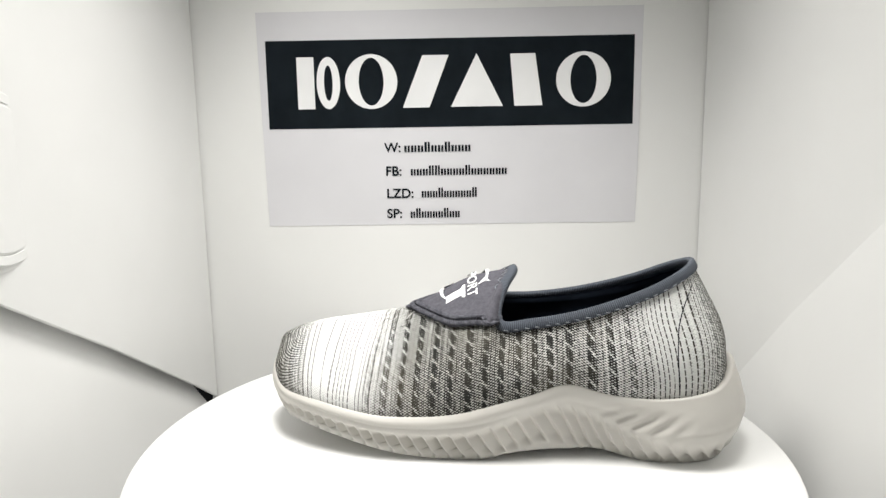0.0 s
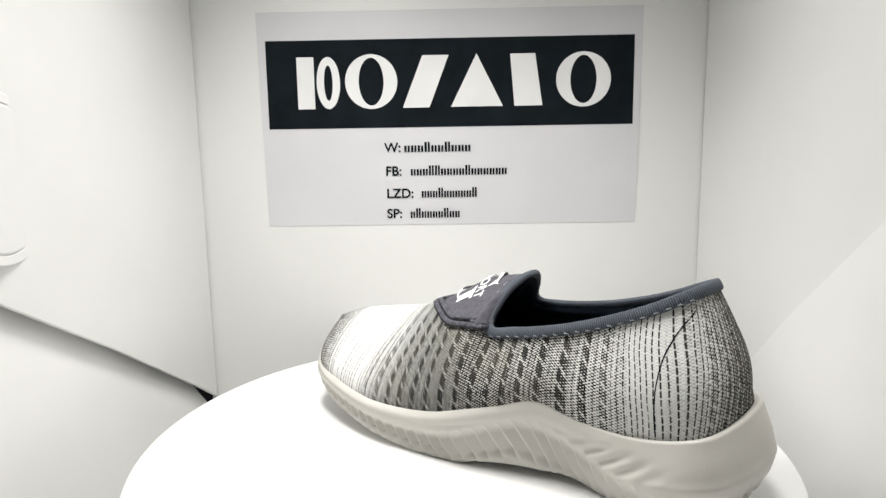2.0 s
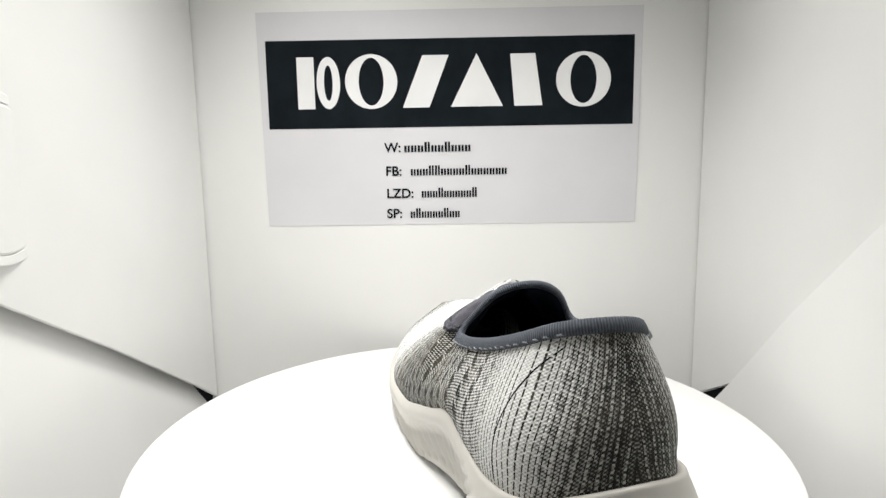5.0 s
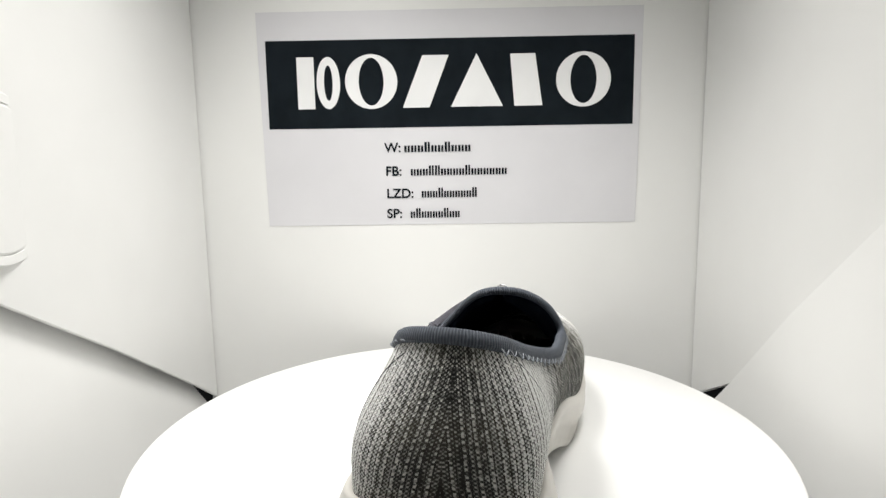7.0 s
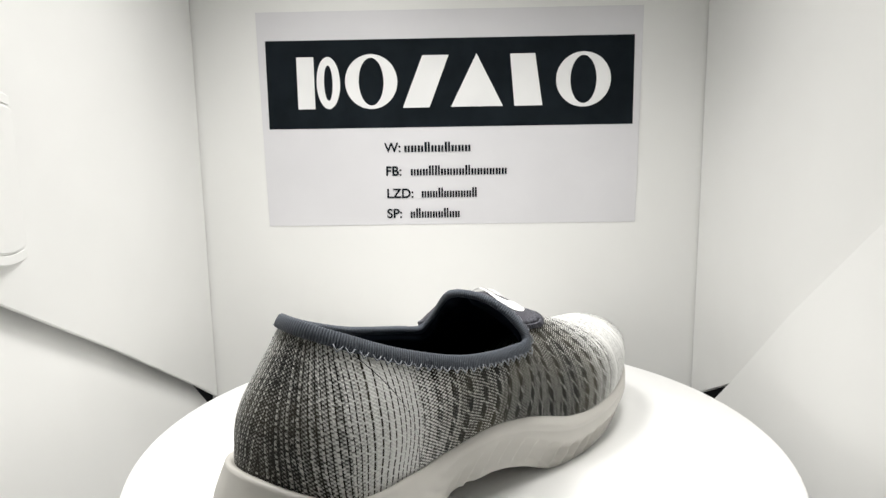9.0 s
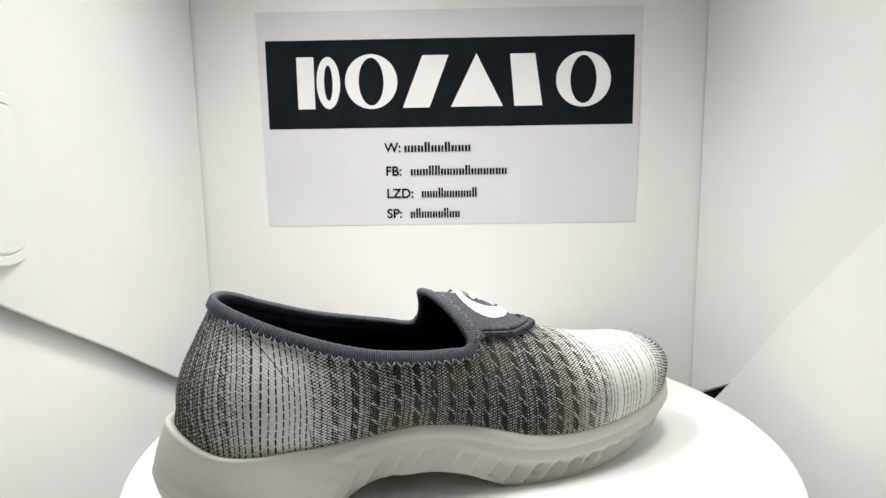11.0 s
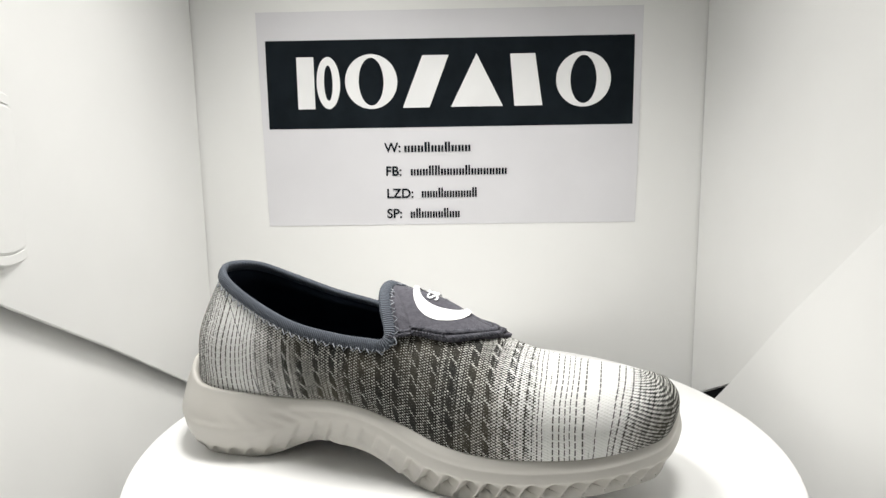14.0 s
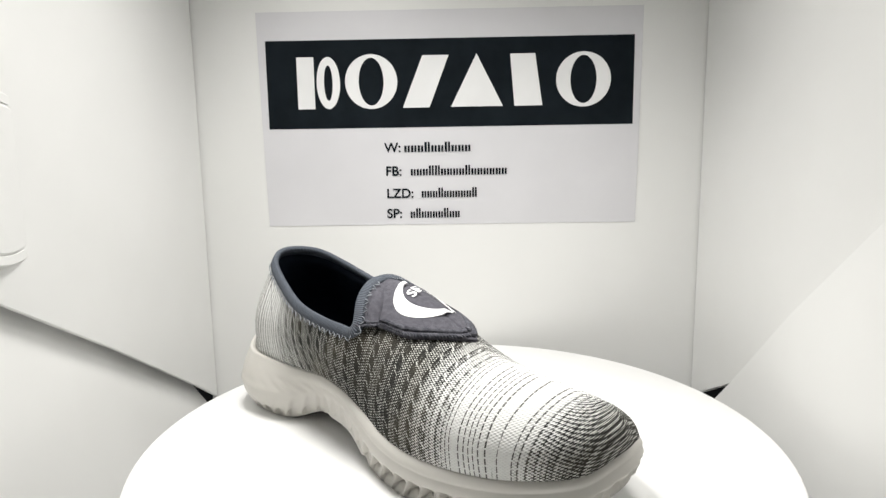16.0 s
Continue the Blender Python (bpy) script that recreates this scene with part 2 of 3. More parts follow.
setting("floor", sheet([(LEFT - 0.6, FRONT, FLOOR), (RIGHT + 0.6, FRONT, FLOOR), (RIGHT + 0.2, 0.9, FLOOR), (LEFT - 0.2, 0.9, FLOOR)], 0.02, (0, 0, -1)), PANEL, "white floor sheet of the photo booth")
setting("table_top", sheet([(-5, -5, FLOOR - 0.03), (5, -5, FLOOR - 0.03), (5, 5, FLOOR - 0.03), (-5, 5, FLOOR - 0.03)], 0.1, (0, 0, -1)), DARK, "dark table top under the photo booth")
setting("ceiling", sheet([(LEFT - 0.5, FRONT, ROOF), (RIGHT + 0.5, FRONT, ROOF), (RIGHT + 0.5, BACK + 0.05, ROOF), (LEFT - 0.5, BACK + 0.05, ROOF)], 0.03, (0, 0, 1)), PANEL, "white roof panel of the photo booth")
# unseen panel added across the open front, returning light onto the shoe
setting("bounce_front", sheet([(LEFT - 0.5, FRONT, FLOOR), (RIGHT + 0.5, FRONT, FLOOR), (RIGHT + 0.5, FRONT, ROOF), (LEFT - 0.5, FRONT, ROOF)], 0.03, (0, -1, 0)), PANEL, "unseen white bounce panel behind the camera")

# ---- round cap on the left panel ----
cap = thing("round_cap", (left_x(-0.15) + 0.001, -0.14, 0.857), "round white plastic cap fixed on the side panel", "cap")
cap.rotation_euler = (0, radians(90), radians(5))
part("rim", turned([(0.253, 0.0), (0.253, 0.008), (0.249, 0.012), (0.224, 0.012), (0.222, 0.006)]), PANEL, cap, smooth=False)
part("disc", turned([(0.218, 0.0), (0.218, 0.010), (0.213, 0.013), (0.01, 0.013)]), PANEL, cap, smooth=False)

# ---- printed sign on the back panel ----
sign = thing("printed_sign", (-0.02, BACK, 1.07), "white paper sign with black heading box on the back panel", "sign")


def sign_point(x, z, lift):
    """On the sheet: x, z from the booth, the paper bowing a little off the panel at its sides."""
    bow = 0.004 * (abs(x + 0.02) / 0.9) ** 4 * (0.5 + 0.5 * math.cos((z - 1.1) * 5.0)) + 0.002
    return Vector((x + 0.02, -bow - lift, z - 1.07)) * U


def patch(x0, x1, z0, z1, lift, thick, nx=30, nz=14, warp=None):
    """A thin curved sheet with a back, following the paper."""
    bm = bmesh.new()
    lay = []
    for k in (lift, lift - thick):
        g = []
        for i in range(nx + 1):
            col = []
            for j in range(nz + 1):
                x, z = x0 + (x1 - x0) * i / nx, z0 + (z1 - z0) * j / nz
                if warp:
                    x, z = warp(x, z)
                col.append(bm.verts.new(sign_point(x, z, k)))
            g.append(col)
        lay.append(g)
    for g in lay:
        for i in range(nx):
            for j in range(nz):
                bm.faces.new((g[i][j], g[i + 1][j], g[i + 1][j + 1], g[i][j + 1]))
    a, b = lay
    rim = [(i, 0) for i in range(nx)] + [(nx, j) for j in range(nz)] + [(i, nz) for i in range(nx, 0, -1)] + [(0, j) for j in range(nz, 0, -1)]
    for (i, j), (k, l) in zip(rim, rim[1:] + rim[:1]):
        bm.faces.new((a[i][j], a[k][l], b[k][l], b[i][j]))
    bmesh.ops.recalc_face_normals(bm, faces=bm.faces)
    return bm


part("sheet", patch(-0.903, 0.85, 0.577, 1.565, 0.0, 0.003, warp=lambda x, z: (x * (1 + 0.014 * (z - 0.58)), z)), PAPER, sign, smooth=False)
part("heading_box", patch(-0.8765, 0.824, 1.036, 1.437, 0.0012, 0.001), INK, sign, "black printed heading box", smooth=False)


def shape(outline):
    """A flat printed mark from an outline in the sheet's plane."""
    bm = bmesh.new()
    bm.faces.new([bm.verts.new(sign_point(x, z, 0.0026)) for x, z in outline])
    bmesh.ops.triangulate(bm, faces=bm.faces)
    return bm


def ring(cx, cz, rx, rz, ix, iz, n=48):
    bm = bmesh.new()
    a, b = [], []
    for i in range(n):
        c, s = math.cos(2 * math.pi * i / n), math.sin(2 * math.pi * i / n)
        a.append(bm.verts.new(sign_point(cx + rx * c, cz + rz * s, 0.0026)))
        b.append(bm.verts.new(sign_point(cx + ix * c, cz + iz * s, 0.0026)))
    for i in range(n):
        j = (i + 1) % n
        bm.faces.new((a[i], a[j], b[j], b[i]))
    return bm


LOW, HIGH = 1.126, 1.362
part("mark", shape([(-0.735, LOW), (-0.655, LOW), (-0.655, HIGH), (-0.735, HIGH)]), PRINT, sign, "white printed bar")
part("mark", ring(-0.59, 1.244, 0.055, 0.118, 0.02, 0.08), PRINT, sign, "white printed ring")
part("mark", ring(-0.39, 1.247, 0.122, 0.124, 0.058, 0.108), PRINT, sign, "white printed ring")
part("mark", shape([(-0.245, 1.126), (-0.12, 1.126), (-0.028, 1.362), (-0.15, 1.362)]), PRINT, sign, "white printed slanting block")
part("mark", shape([(-0.02, 1.127), (0.222, 1.127), (0.10, 1.366)]), PRINT, sign, "white printed triangle")
part("mark", shape([(0.275, 1.127), (0.405, 1.127), (0.37, 1.362), (0.255, 1.362)]), PRINT, sign, "white printed bar")
part("mark", ring(0.593, 1.242, 0.126, 0.124, 0.060, 0.108), PRINT, sign, "white printed ring")


def written(text, x, z, size, mat, name):
    """Letters of the built-in font on the sheet."""
    cu = bpy.data.curves.new(name, "FONT")
    cu.body, cu.size, cu.offset = text, size, 0.020 * size
    ob = bpy.data.objects.new(name, cu)
    scene.collection.objects.link(ob)
    me = bpy.data.meshes.new_from_object(ob.evaluated_get(bpy.context.evaluated_depsgraph_get()))
    bpy.data.objects.remove(ob)
    for v in me.vertices:
        v.co = sign_point(x + v.co.x, z + v.co.y, 0.0026)
    me.materials.clear()
    me.materials.append(mat)
    o = new(name, me)
    o.parent = sign
    return o


def bars(x0, x1, z, height, count, seed):
    """Writing turned into a row of small plain bars."""
    rnd = random.Random(seed)
    bm = bmesh.new()
    step = (x1 - x0) / count
    for i in range(count):
        a = x0 + i * step
        top = z + height * rnd.choice((0.66, 0.66, 0.66, 1.0))
        for x, w in ((a, step * 0.34), (a + step * 0.5, step * 0.30)):
            bm.faces.new([bm.verts.new(sign_point(px, pz, 0.0026)) for px, pz in ((x, z), (x + w, z), (x + w, top), (x, top))])
    return bm


written("W:", -0.337, 0.922, 0.062, INK, "letters")
part("print_line", bars(-0.243, 0.075, 0.921, 0.046, 10, 3), INK, sign, "row of small black bars")
written("FB:", -0.335, 0.812, 0.062, INK, "letters")
part("print_line", bars(-0.215, 0.245, 0.811, 0.046, 16, 4), INK, sign, "row of small black bars")
written("LZD:", -0.333, 0.706, 0.062, INK, "letters")
part("print_line", bars(-0.165, 0.102, 0.706, 0.046, 10, 5), INK, sign, "row of small black bars")
written("SP:", -0.333, 0.610, 0.062, INK, "letters")
part("print_line", bars(-0.22, 0.02, 0.609, 0.046, 9, 6), INK, sign, "row of small black bars")

# ---- turntable ----
turntable = thing("turntable", (0, 0, FLOOR), "round white display turntable with a smooth platter", "turntable")
part("base", turned([(0.72, 0.003), (0.73, 0.03), (0.70, 0.30), (0.66, 0.37)]), PLATTER, turntable)
platter = part("platter", turned([(0.95, 0.375 - 0.46), (0.993, 0.385 - 0.46), (1.0, 0.40 - 0.46), (1.0, -0.012), (0.9965, -0.004), (0.99, 0.0), (0.5, 0.0), (0.02, 0.0)]), PLATTER, turntable)
platter.location = (0, 0, -FLOOR * U)

# ---- the shoe ----
BASE = Vector((0.09, 0.09, 0.0))
shoe = thing("slip_on_shoe", BASE, "grey and white space-dyed knit slip-on shoe with off-white foam sole", "shoe")

# welt line round the foot and the line above it (ridge, tab edge, collar), with the cloth's length coordinate
#        welt x, y, z            upper x, y, z           cloth
RIBS = [(-0.636, 0.170, 0.214, -0.600, 0.188, 0.296, -0.70),
        (-0.616, 0.084, 0.188, -0.572, 0.180, 0.304, -0.655),
        (-0.564, 0.006, 0.157, -0.520, 0.205, 0.320, -0.55),
        (-0.420, -0.079, 0.137, -0.430, 0.209, 0.337, -0.42),
        (-0.250, -0.139, 0.119, -0.270, 0.199, 0.361, -0.25),
        (-0.100, -0.160, 0.122, -0.110, 0.145, 0.411, -0.10),
        (0.000, -0.172, 0.136, 0.050, 0.144, 0.500, 0.00),
        (0.060, -0.177, 0.152, 0.197, 0.135, 0.526, 0.06),
        (0.100, -0.178, 0.164, 0.160, 0.020, 0.476, 0.10),
        (0.150, -0.176, 0.178, 0.125, -0.040, 0.390, 0.15),
        (0.220, -0.171, 0.197, 0.220, -0.074, 0.404, 0.22),
        (0.320, -0.167, 0.226, 0.320, -0.094, 0.424, 0.32),
        (0.450, -0.174, 0.193, 0.440, -0.095, 0.455, 0.45)]
HEEL = [(0.608, -0.187, 0.187, 0.582, -0.090, 0.506, 0.60),
        (0.753, -0.160, 0.211, 0.685, -0.052, 0.552, 0.76),
        (0.852, 0.022, 0.255, 0.742, 0.050, 0.566, 0.93),
        (0.775, 0.190, 0.213, 0.706, 0.132, 0.540, 0.76),
        (0.601, 0.226, 0.195, 0.598, 0.192, 0.487, 0.60)]
FAR = [(0.450, 0.236, 0.190, 0.450, 0.255, 0.437, 0.45),
       (0.320, 0.275, 0.205, 0.320, 0.280, 0.413, 0.32),
       (0.220, 0.300, 0.195, 0.220, 0.295, 0.405, 0.22),
       (0.150, 0.323, 0.181, 0.150, 0.306, 0.412, 0.15),
       (0.100, 0.339, 0.166, 0.178, 0.265, 0.490, 0.10),
       (0.060, 0.353, 0.153, 0.197, 0.135, 0.526, 0.06),
       (0.000, 0.375, 0.137, 0.050, 0.144, 0.500, 0.00),
       (-0.100, 0.400, 0.126, -0.110, 0.145, 0.411, -0.10),
       (-0.250, 0.418, 0.130, -0.270, 0.199, 0.361, -0.25),
       (-0.420, 0.403, 0.146, -0.430, 0.209, 0.337, -0.42),
       (-0.567, 0.343, 0.178, -0.520, 0.205, 0.320, -0.55),
       (-0.617, 0.264, 0.206, -0.572, 0.180, 0.304, -0.655)]
CTRL = np.array(RIBS + HEEL + FAR)
NC = len(CTRL)
PER = 20  # columns between two ribs
N = NC * PER
VEE_A, VEE_B, TOP_A, TOP_B = 9 * PER, 21 * PER, 7 * PER, 23 * PER


def loop_curve(ctrl, per):
    """A closed curve through the rows, centripetal in the welt's spacing."""
    n = len(ctrl)
    gap = [max(1e-3, np.linalg.norm(ctrl[(i + 1) % n][:3] - ctrl[i][:3])) ** 0.5 + 0.15 for i in range(n)]
    slope = []
    for i in range(n):
        a, b = gap[i - 1], gap[i]
        da, db = (ctrl[i] - ctrl[i - 1]) / a, (ctrl[(i + 1) % n] - ctrl[i]) / b
        slope.append((da * b + db * a) / (a + b))
    out = []
    for i in range(n):
        p, r, m0, m1, h = ctrl[i], ctrl[(i + 1) % n], slope[i], slope[(i + 1) % n], gap[i]
        for k in range(per):
            t = k / per
            out.append((2 * t**3 - 3 * t**2 + 1) * p + (t**3 - 2 * t**2 + t) * h * m0 + (-2 * t**3 + 3 * t**2) * r + (t**3 - t**2) * h * m1)
    return np.array(out)


COLS = loop_curve(CTRL, PER)
# the tab's tip and the collar's corners stay sharp
for i in list(range(0, TOP_A + 1)):
    j = (N - i) % N
    mid = (COLS[i, 3:6] + COLS[j, 3:6]) / 2
    COLS[i, 3:6] = COLS[j, 3:6] = mid
# the tab's upper edge is one arch from corner to corner
ARCH_PTS = np.array([(0.125, -0.040, 0.390), (0.137, 0.002, 0.436), (0.162, 0.046, 0.488), (0.188, 0.084, 0.517), (0.197, 0.135, 0.526), (0.196, 0.200, 0.517), (0.180, 0.260, 0.480), (0.150, 0.306, 0.412)])


def open_curve(pts, count):
    """Even samples on a smooth open curve."""
    ext = np.concatenate([[2 * pts[0] - pts[1]], pts, [2 * pts[-1] - pts[-2]]])
    out = []
    for k in range(1, len(ext) - 2):
        a, b, c, d = ext[k - 1:k + 3]
        for q in range(40):
            t = q / 40
            out.append(0.5 * (2 * b + (c - a) * t + (2 * a - 5 * b + 4 * c - d) * t * t + (3 * b - a - 3 * c + d) * t**3))
    out = np.array(out + [pts[-1]])
    run = np.concatenate([[0], np.cumsum(np.linalg.norm(np.diff(out, axis=0), axis=1))])
    at = np.linspace(0, run[-1], count)
    return np.stack([np.interp(at, run, out[:, k]) for k in range(3)], 1)


LIP = open_curve(ARCH_PTS, 401)
CROWN = int(np.argmax(LIP[:, 2]))
for lo, hi, seg in ((TOP_A, VEE_A, LIP[:CROWN + 1][::-1]), (VEE_B, TOP_B, LIP[CROWN:][::-1])):
    at = np.linspace(0, len(seg) - 1, hi - lo + 1)
    COLS[lo:hi + 1, 3:6] = np.stack([np.interp(at, np.arange(len(seg)), seg[:, k]) for k in range(3)], 1)
# the cloth's length coordinate runs on evenly round the heel
HEEL_A, TIP, HEEL_B = 12 * PER, 15 * PER, 18 * PER
for lo, hi, back in ((HEEL_A, TIP, False), (TIP, HEEL_B, True)):
    seg = np.concatenate([[0], np.cumsum(np.linalg.norm(np.diff(COLS[lo:hi + 1, :3], axis=0), axis=1))])
    seg = seg / seg[-1] * 0.50
    COLS[lo:hi + 1, 6] = 0.45 + (seg[::-1][0] - seg if back else seg)
# the collar turns up into the tab's edge in a round corner
for corner in (VEE_A, VEE_B):
    soft_ = np.exp(-((np.arange(N) - corner) / 9.0) ** 2)[:, None]
    for _ in range(36):
        COLS[:, 3:6] += soft_ * ((np.roll(COLS[:, 3:6], 1, 0) + np.roll(COLS[:, 3:6], -1, 0)) / 2 - COLS[:, 3:6]) * 0.6
WELT, UPPER, CLOTH = COLS[:, :3], COLS[:, 3:6], COLS[:, 6]


def outward(loop):
    d = np.roll(loop, -3, 0) - np.roll(loop, 3, 0)
    o = np.stack([d[:, 1], -d[:, 0], 0 * d[:, 0]], 1)
    o /= np.linalg.norm(o, axis=1)[:, None] + 1e-9
    return o


def smooth_rows(rows, times, unit=False):
    a = np.array(rows)
    for _ in range(times):
        b = a.copy()
        b[1:-1] = (a[:-2] + 2 * a[1:-1] + a[2:]) / 4
        a = b
    if unit:
        a /= np.linalg.norm(a, axis=1)[:, None] + 1e-9
    return a


OUT = outward(WELT)
if (OUT[5 * PER] @ np.array([0, -1, 0])) < 0:
    OUT = -OUT


def ramp01(a, b, x):
    t = np.clip((x - a) / (b - a), 0, 1)
    return t * t * (3 - 2 * t)


IDX = np.arange(N)
# 1 over the forefoot, where a column ends on the ridge; 0 along the collar
RIDGE = 1 - ramp01(TOP_A, VEE_A + 10, np.minimum(IDX, N - IDX))


# 1 on the toe box, 0 where the ridge climbs to the tab's edge
CREST = 1 - ramp01(4.0 * PER, 6.6 * PER, np.minimum(IDX, N - IDX))

# how high the cloth's swell sits, how far the top runs out flat and how full the side is: outer side, inner side
SIDE_SHAPE = ((-0.06, -0.19, -0.004), (0.215, 0.425, 0.024))
# swell of the cloth behind the ankle: low on the sides, low at the back, high
HEEL_SHAPE = (0.000, -0.018, 0.028)


def column(i, v):
    f, t, o, r, k = WELT[i], UPPER[i], OUT[i], RIDGE[i], CREST[i]
    flat = np.array([f[0] - t[0], f[1] - t[1], 0])
    rise = t[2] - f[2]
    lift, lean, full = SIDE_SHAPE[f[1] > 0.2]
    p1 = f + o * (0.032 + HEEL_SHAPE[0] * ramp01(0.45, 0.6, f[0]) + HEEL_SHAPE[1] * ramp01(0.76, 0.83, f[0]) + full * k * r - 0.036 * ramp01(0.54, 0.65, -f[0])) + np.array([0, 0, 1]) * rise * (0.42 + r * (0.06 + lift * k))
    p2r = t + flat * (0.27 + lean * k) + np.array([0, 0, -0.042 + 0.042 * k])
    p2c = t + o * (0.045 + HEEL_SHAPE[2] * ramp01(0.45, 0.75, f[0])) + np.array([0, 0, -0.42 * rise])
    p2 = r * p2r + (1 - r) * p2c
    # under the tab's overhanging edge the cloth runs forward first
    q = min(i, N - i)
    if q <= VEE_A:
        p2 = p2 + np.array([-1.5, 0, 0]) * max(0.0, t[0] - 0.118) * ramp01(TOP_A - 12, TOP_A + 14, q)
    w = 1 - v
    return w**3 * f + 3 * w * w * v * p1 + 3 * w * v * v * p2 + v**3 * t


ROWS = 26
GRID = np.array([[column(i, j / ROWS) for j in range(ROWS + 1)] for i in range(N)])
# ease the cloth between neighbouring columns, most in the middle of its height
EASE = np.clip(np.minimum(np.arange(ROWS + 1) / 3.0, (ROWS - np.arange(ROWS + 1)) / 9.0), 0, 1)[None, :, None]
for _ in range(70):
    GRID = GRID + EASE * ((np.roll(GRID, 1, 0) + np.roll(GRID, -1, 0)) / 2 - GRID) * 0.5


def vec(p):
    return (Vector(p) - BASE) * U


def grid_mesh(g, closed_cols, us=None, vs=None):
    bm = bmesh.new()
    n, m = len(g), len(g[0])
    vv = [[bm.verts.new(vec(p)) for p in col] for col in g]
    layer = bm.loops.layers.uv.new("UVMap")
    for i in range(n if closed_cols else n - 1):
        k = (i + 1) % n
        for j in range(m - 1):
            f = bm.faces.new((vv[i][j], vv[k][j], vv[k][j + 1], vv[i][j + 1]))
            if us is not None:
                for lp, (a, b) in zip(f.loops, ((i, j), (k, j), (k, j + 1), (i, j + 1))):
                    lp[layer].uv = (us[a][b] if np.ndim(us[a]) else us[a], vs[a][b])
    return bm


# height along each column, for the cloth's courses
RUN = np.concatenate([np.zeros((N, 1)), np.cumsum(np.linalg.norm(np.diff(GRID, axis=1), axis=2), axis=1)], axis=1)
# ahead of the heel the stripes run square across the shoe
FORE = 1 - ramp01(0.28, 0.56, GRID[..., 0])
LENGTH = CLOTH[:, None] * (1 - FORE) + (GRID[..., 0] - 0.10 * (GRID[..., 1] - 0.13) + 0.35 * (GRID[..., 2] - 0.27) * (1 - ramp01(-0.60, -0.30, GRID[..., 0]))) * FORE
# round the heel they lean in towards the middle seam
LENGTH = LENGTH - 0.20 * (RUN - 0.12) * ramp01(0.62, 0.86, CLOTH)[:, None]
bm = grid_mesh(GRID, True, LENGTH, RUN)
bmesh.ops.remove_doubles(bm, verts=bm.verts, dist=0.00002)
bmesh.ops.recalc_face_normals(bm, faces=bm.faces)
upper = part("upper", bm, KNIT, shoe, "space-dyed grey, white and black knit upper")

# normals of the grid
du = np.roll(GRID, -1, 0) - np.roll(GRID, 1, 0)
dv = np.gradient(GRID, axis=1)
NRM = np.cross(du, dv)
NRM /= np.linalg.norm(NRM, axis=2)[..., None] + 1e-9
if (NRM[12 * PER, 8] @ OUT[12 * PER]) < 0:
    NRM = -NRM
AXIS = np.stack([GRID[..., 0] * 0.96, np.full(GRID.shape[:2], 0.09), np.full(GRID.shape[:2], 0.26)], -1)
TOWARDS = AXIS - GRID
INNER = GRID + TOWARDS / np.linalg.norm(TOWARDS, axis=2)[..., None] * 0.022
INNER[:, -1] = GRID[:, -1]
INNER[:, -2] = (INNER[:, -2] + GRID[:, -2]) / 2
bm = grid_mesh(INNER, True)
bmesh.ops.delete(bm, geom=[v for v in bm.verts if v.co.x / U + BASE.x < -0.34], context="VERTS")
part("lining", bm, LINING, shoe, "dark navy cloth lining")
bm = bmesh.new()
bm.faces.new([bm.verts.new(vec(p + np.array([0, 0, 0.015]))) for p in INNER[::4, 0] if p[0] > -0.50])
bmesh.ops.triangulate(bm, faces=bm.faces)
part("insole", bm, LINING, shoe, "dark insole")


# ---- collar binding: a rolled ribbed band round the opening ----
def sweep(centres, a_dirs, b_dirs, ra, rb, m=12, closed=False, us=None):
    g = []
    for c, a, b, sa, sb in zip(centres, a_dirs, b_dirs, ra, rb):
        ring = []
        for k in range(m + 1):
            th = 2 * math.pi * k / m
            x, y = math.cos(th), math.sin(th)
            p = 0.55
            ring.append(c + a * sa * math.copysign(abs(x) ** p, x) + b * sb * math.copysign(abs(y) ** 0.8, y))
        g.append(ring)
    us = us if us is not None else [0] * len(g)
    vs = [[k / m * 0.06 for k in range(m + 1)] for _ in g]
    bm = grid_mesh(g, closed, us, vs)
    bmesh.ops.remove_doubles(bm, verts=bm.verts, dist=0.000005)
    bmesh.ops.recalc_face_normals(bm, faces=bm.faces)
    return bm


RIM = list(range(TOP_A, TOP_B))
centres, downs, outs, half, run = [], [], [], [], [0.0]
for i in RIM:
    t = UPPER[(i + 2) % N] - UPPER[i - 2]
    t = t / (np.linalg.norm(t) + 1e-9)
    lip = i <= VEE_A or i >= VEE_B
    d = np.array([-1.0, 0.0, -0.45]) if lip else GRID[i, -6] - GRID[i, -1]
    d = d - t * (d @ t)
    d = d / (np.linalg.norm(d) + 1e-9)
    o = np.cross(t, d)
    away = np.array([-0.3, 0.0, 1.0]) + np.array([0, UPPER[i][1] - 0.13, 0]) * 6 if lip else OUT[i]
    o = o if o @ away > 0 else -o
    centres.append(UPPER[i] + d * 0.011 + o * (0.004 if lip else 0.001))
    downs.append(d)
    outs.append(o)
    half.append(0.017)


def smooth_loop(rows, times, unit=False):
    a = np.array(rows)
    for _ in range(times):
        a = (np.roll(a, 1, 0) + 2 * a + np.roll(a, -1, 0)) / 4
    if unit:
        a /= np.linalg.norm(a, axis=1)[:, None] + 1e-9
    return a


centres, downs, outs = smooth_loop(centres, 12), smooth_loop(downs, 70, True), smooth_loop(outs, 70, True)
run = np.concatenate([[0], np.cumsum(np.linalg.norm(np.diff(centres, axis=0), axis=1))])
part("collar_binding", sweep(centres, downs, outs, half, [0.011] * len(RIM), closed=True, us=run), BINDING, shoe, "blue-grey ribbed collar binding")

# zigzag stitches below the binding
bm = bmesh.new()


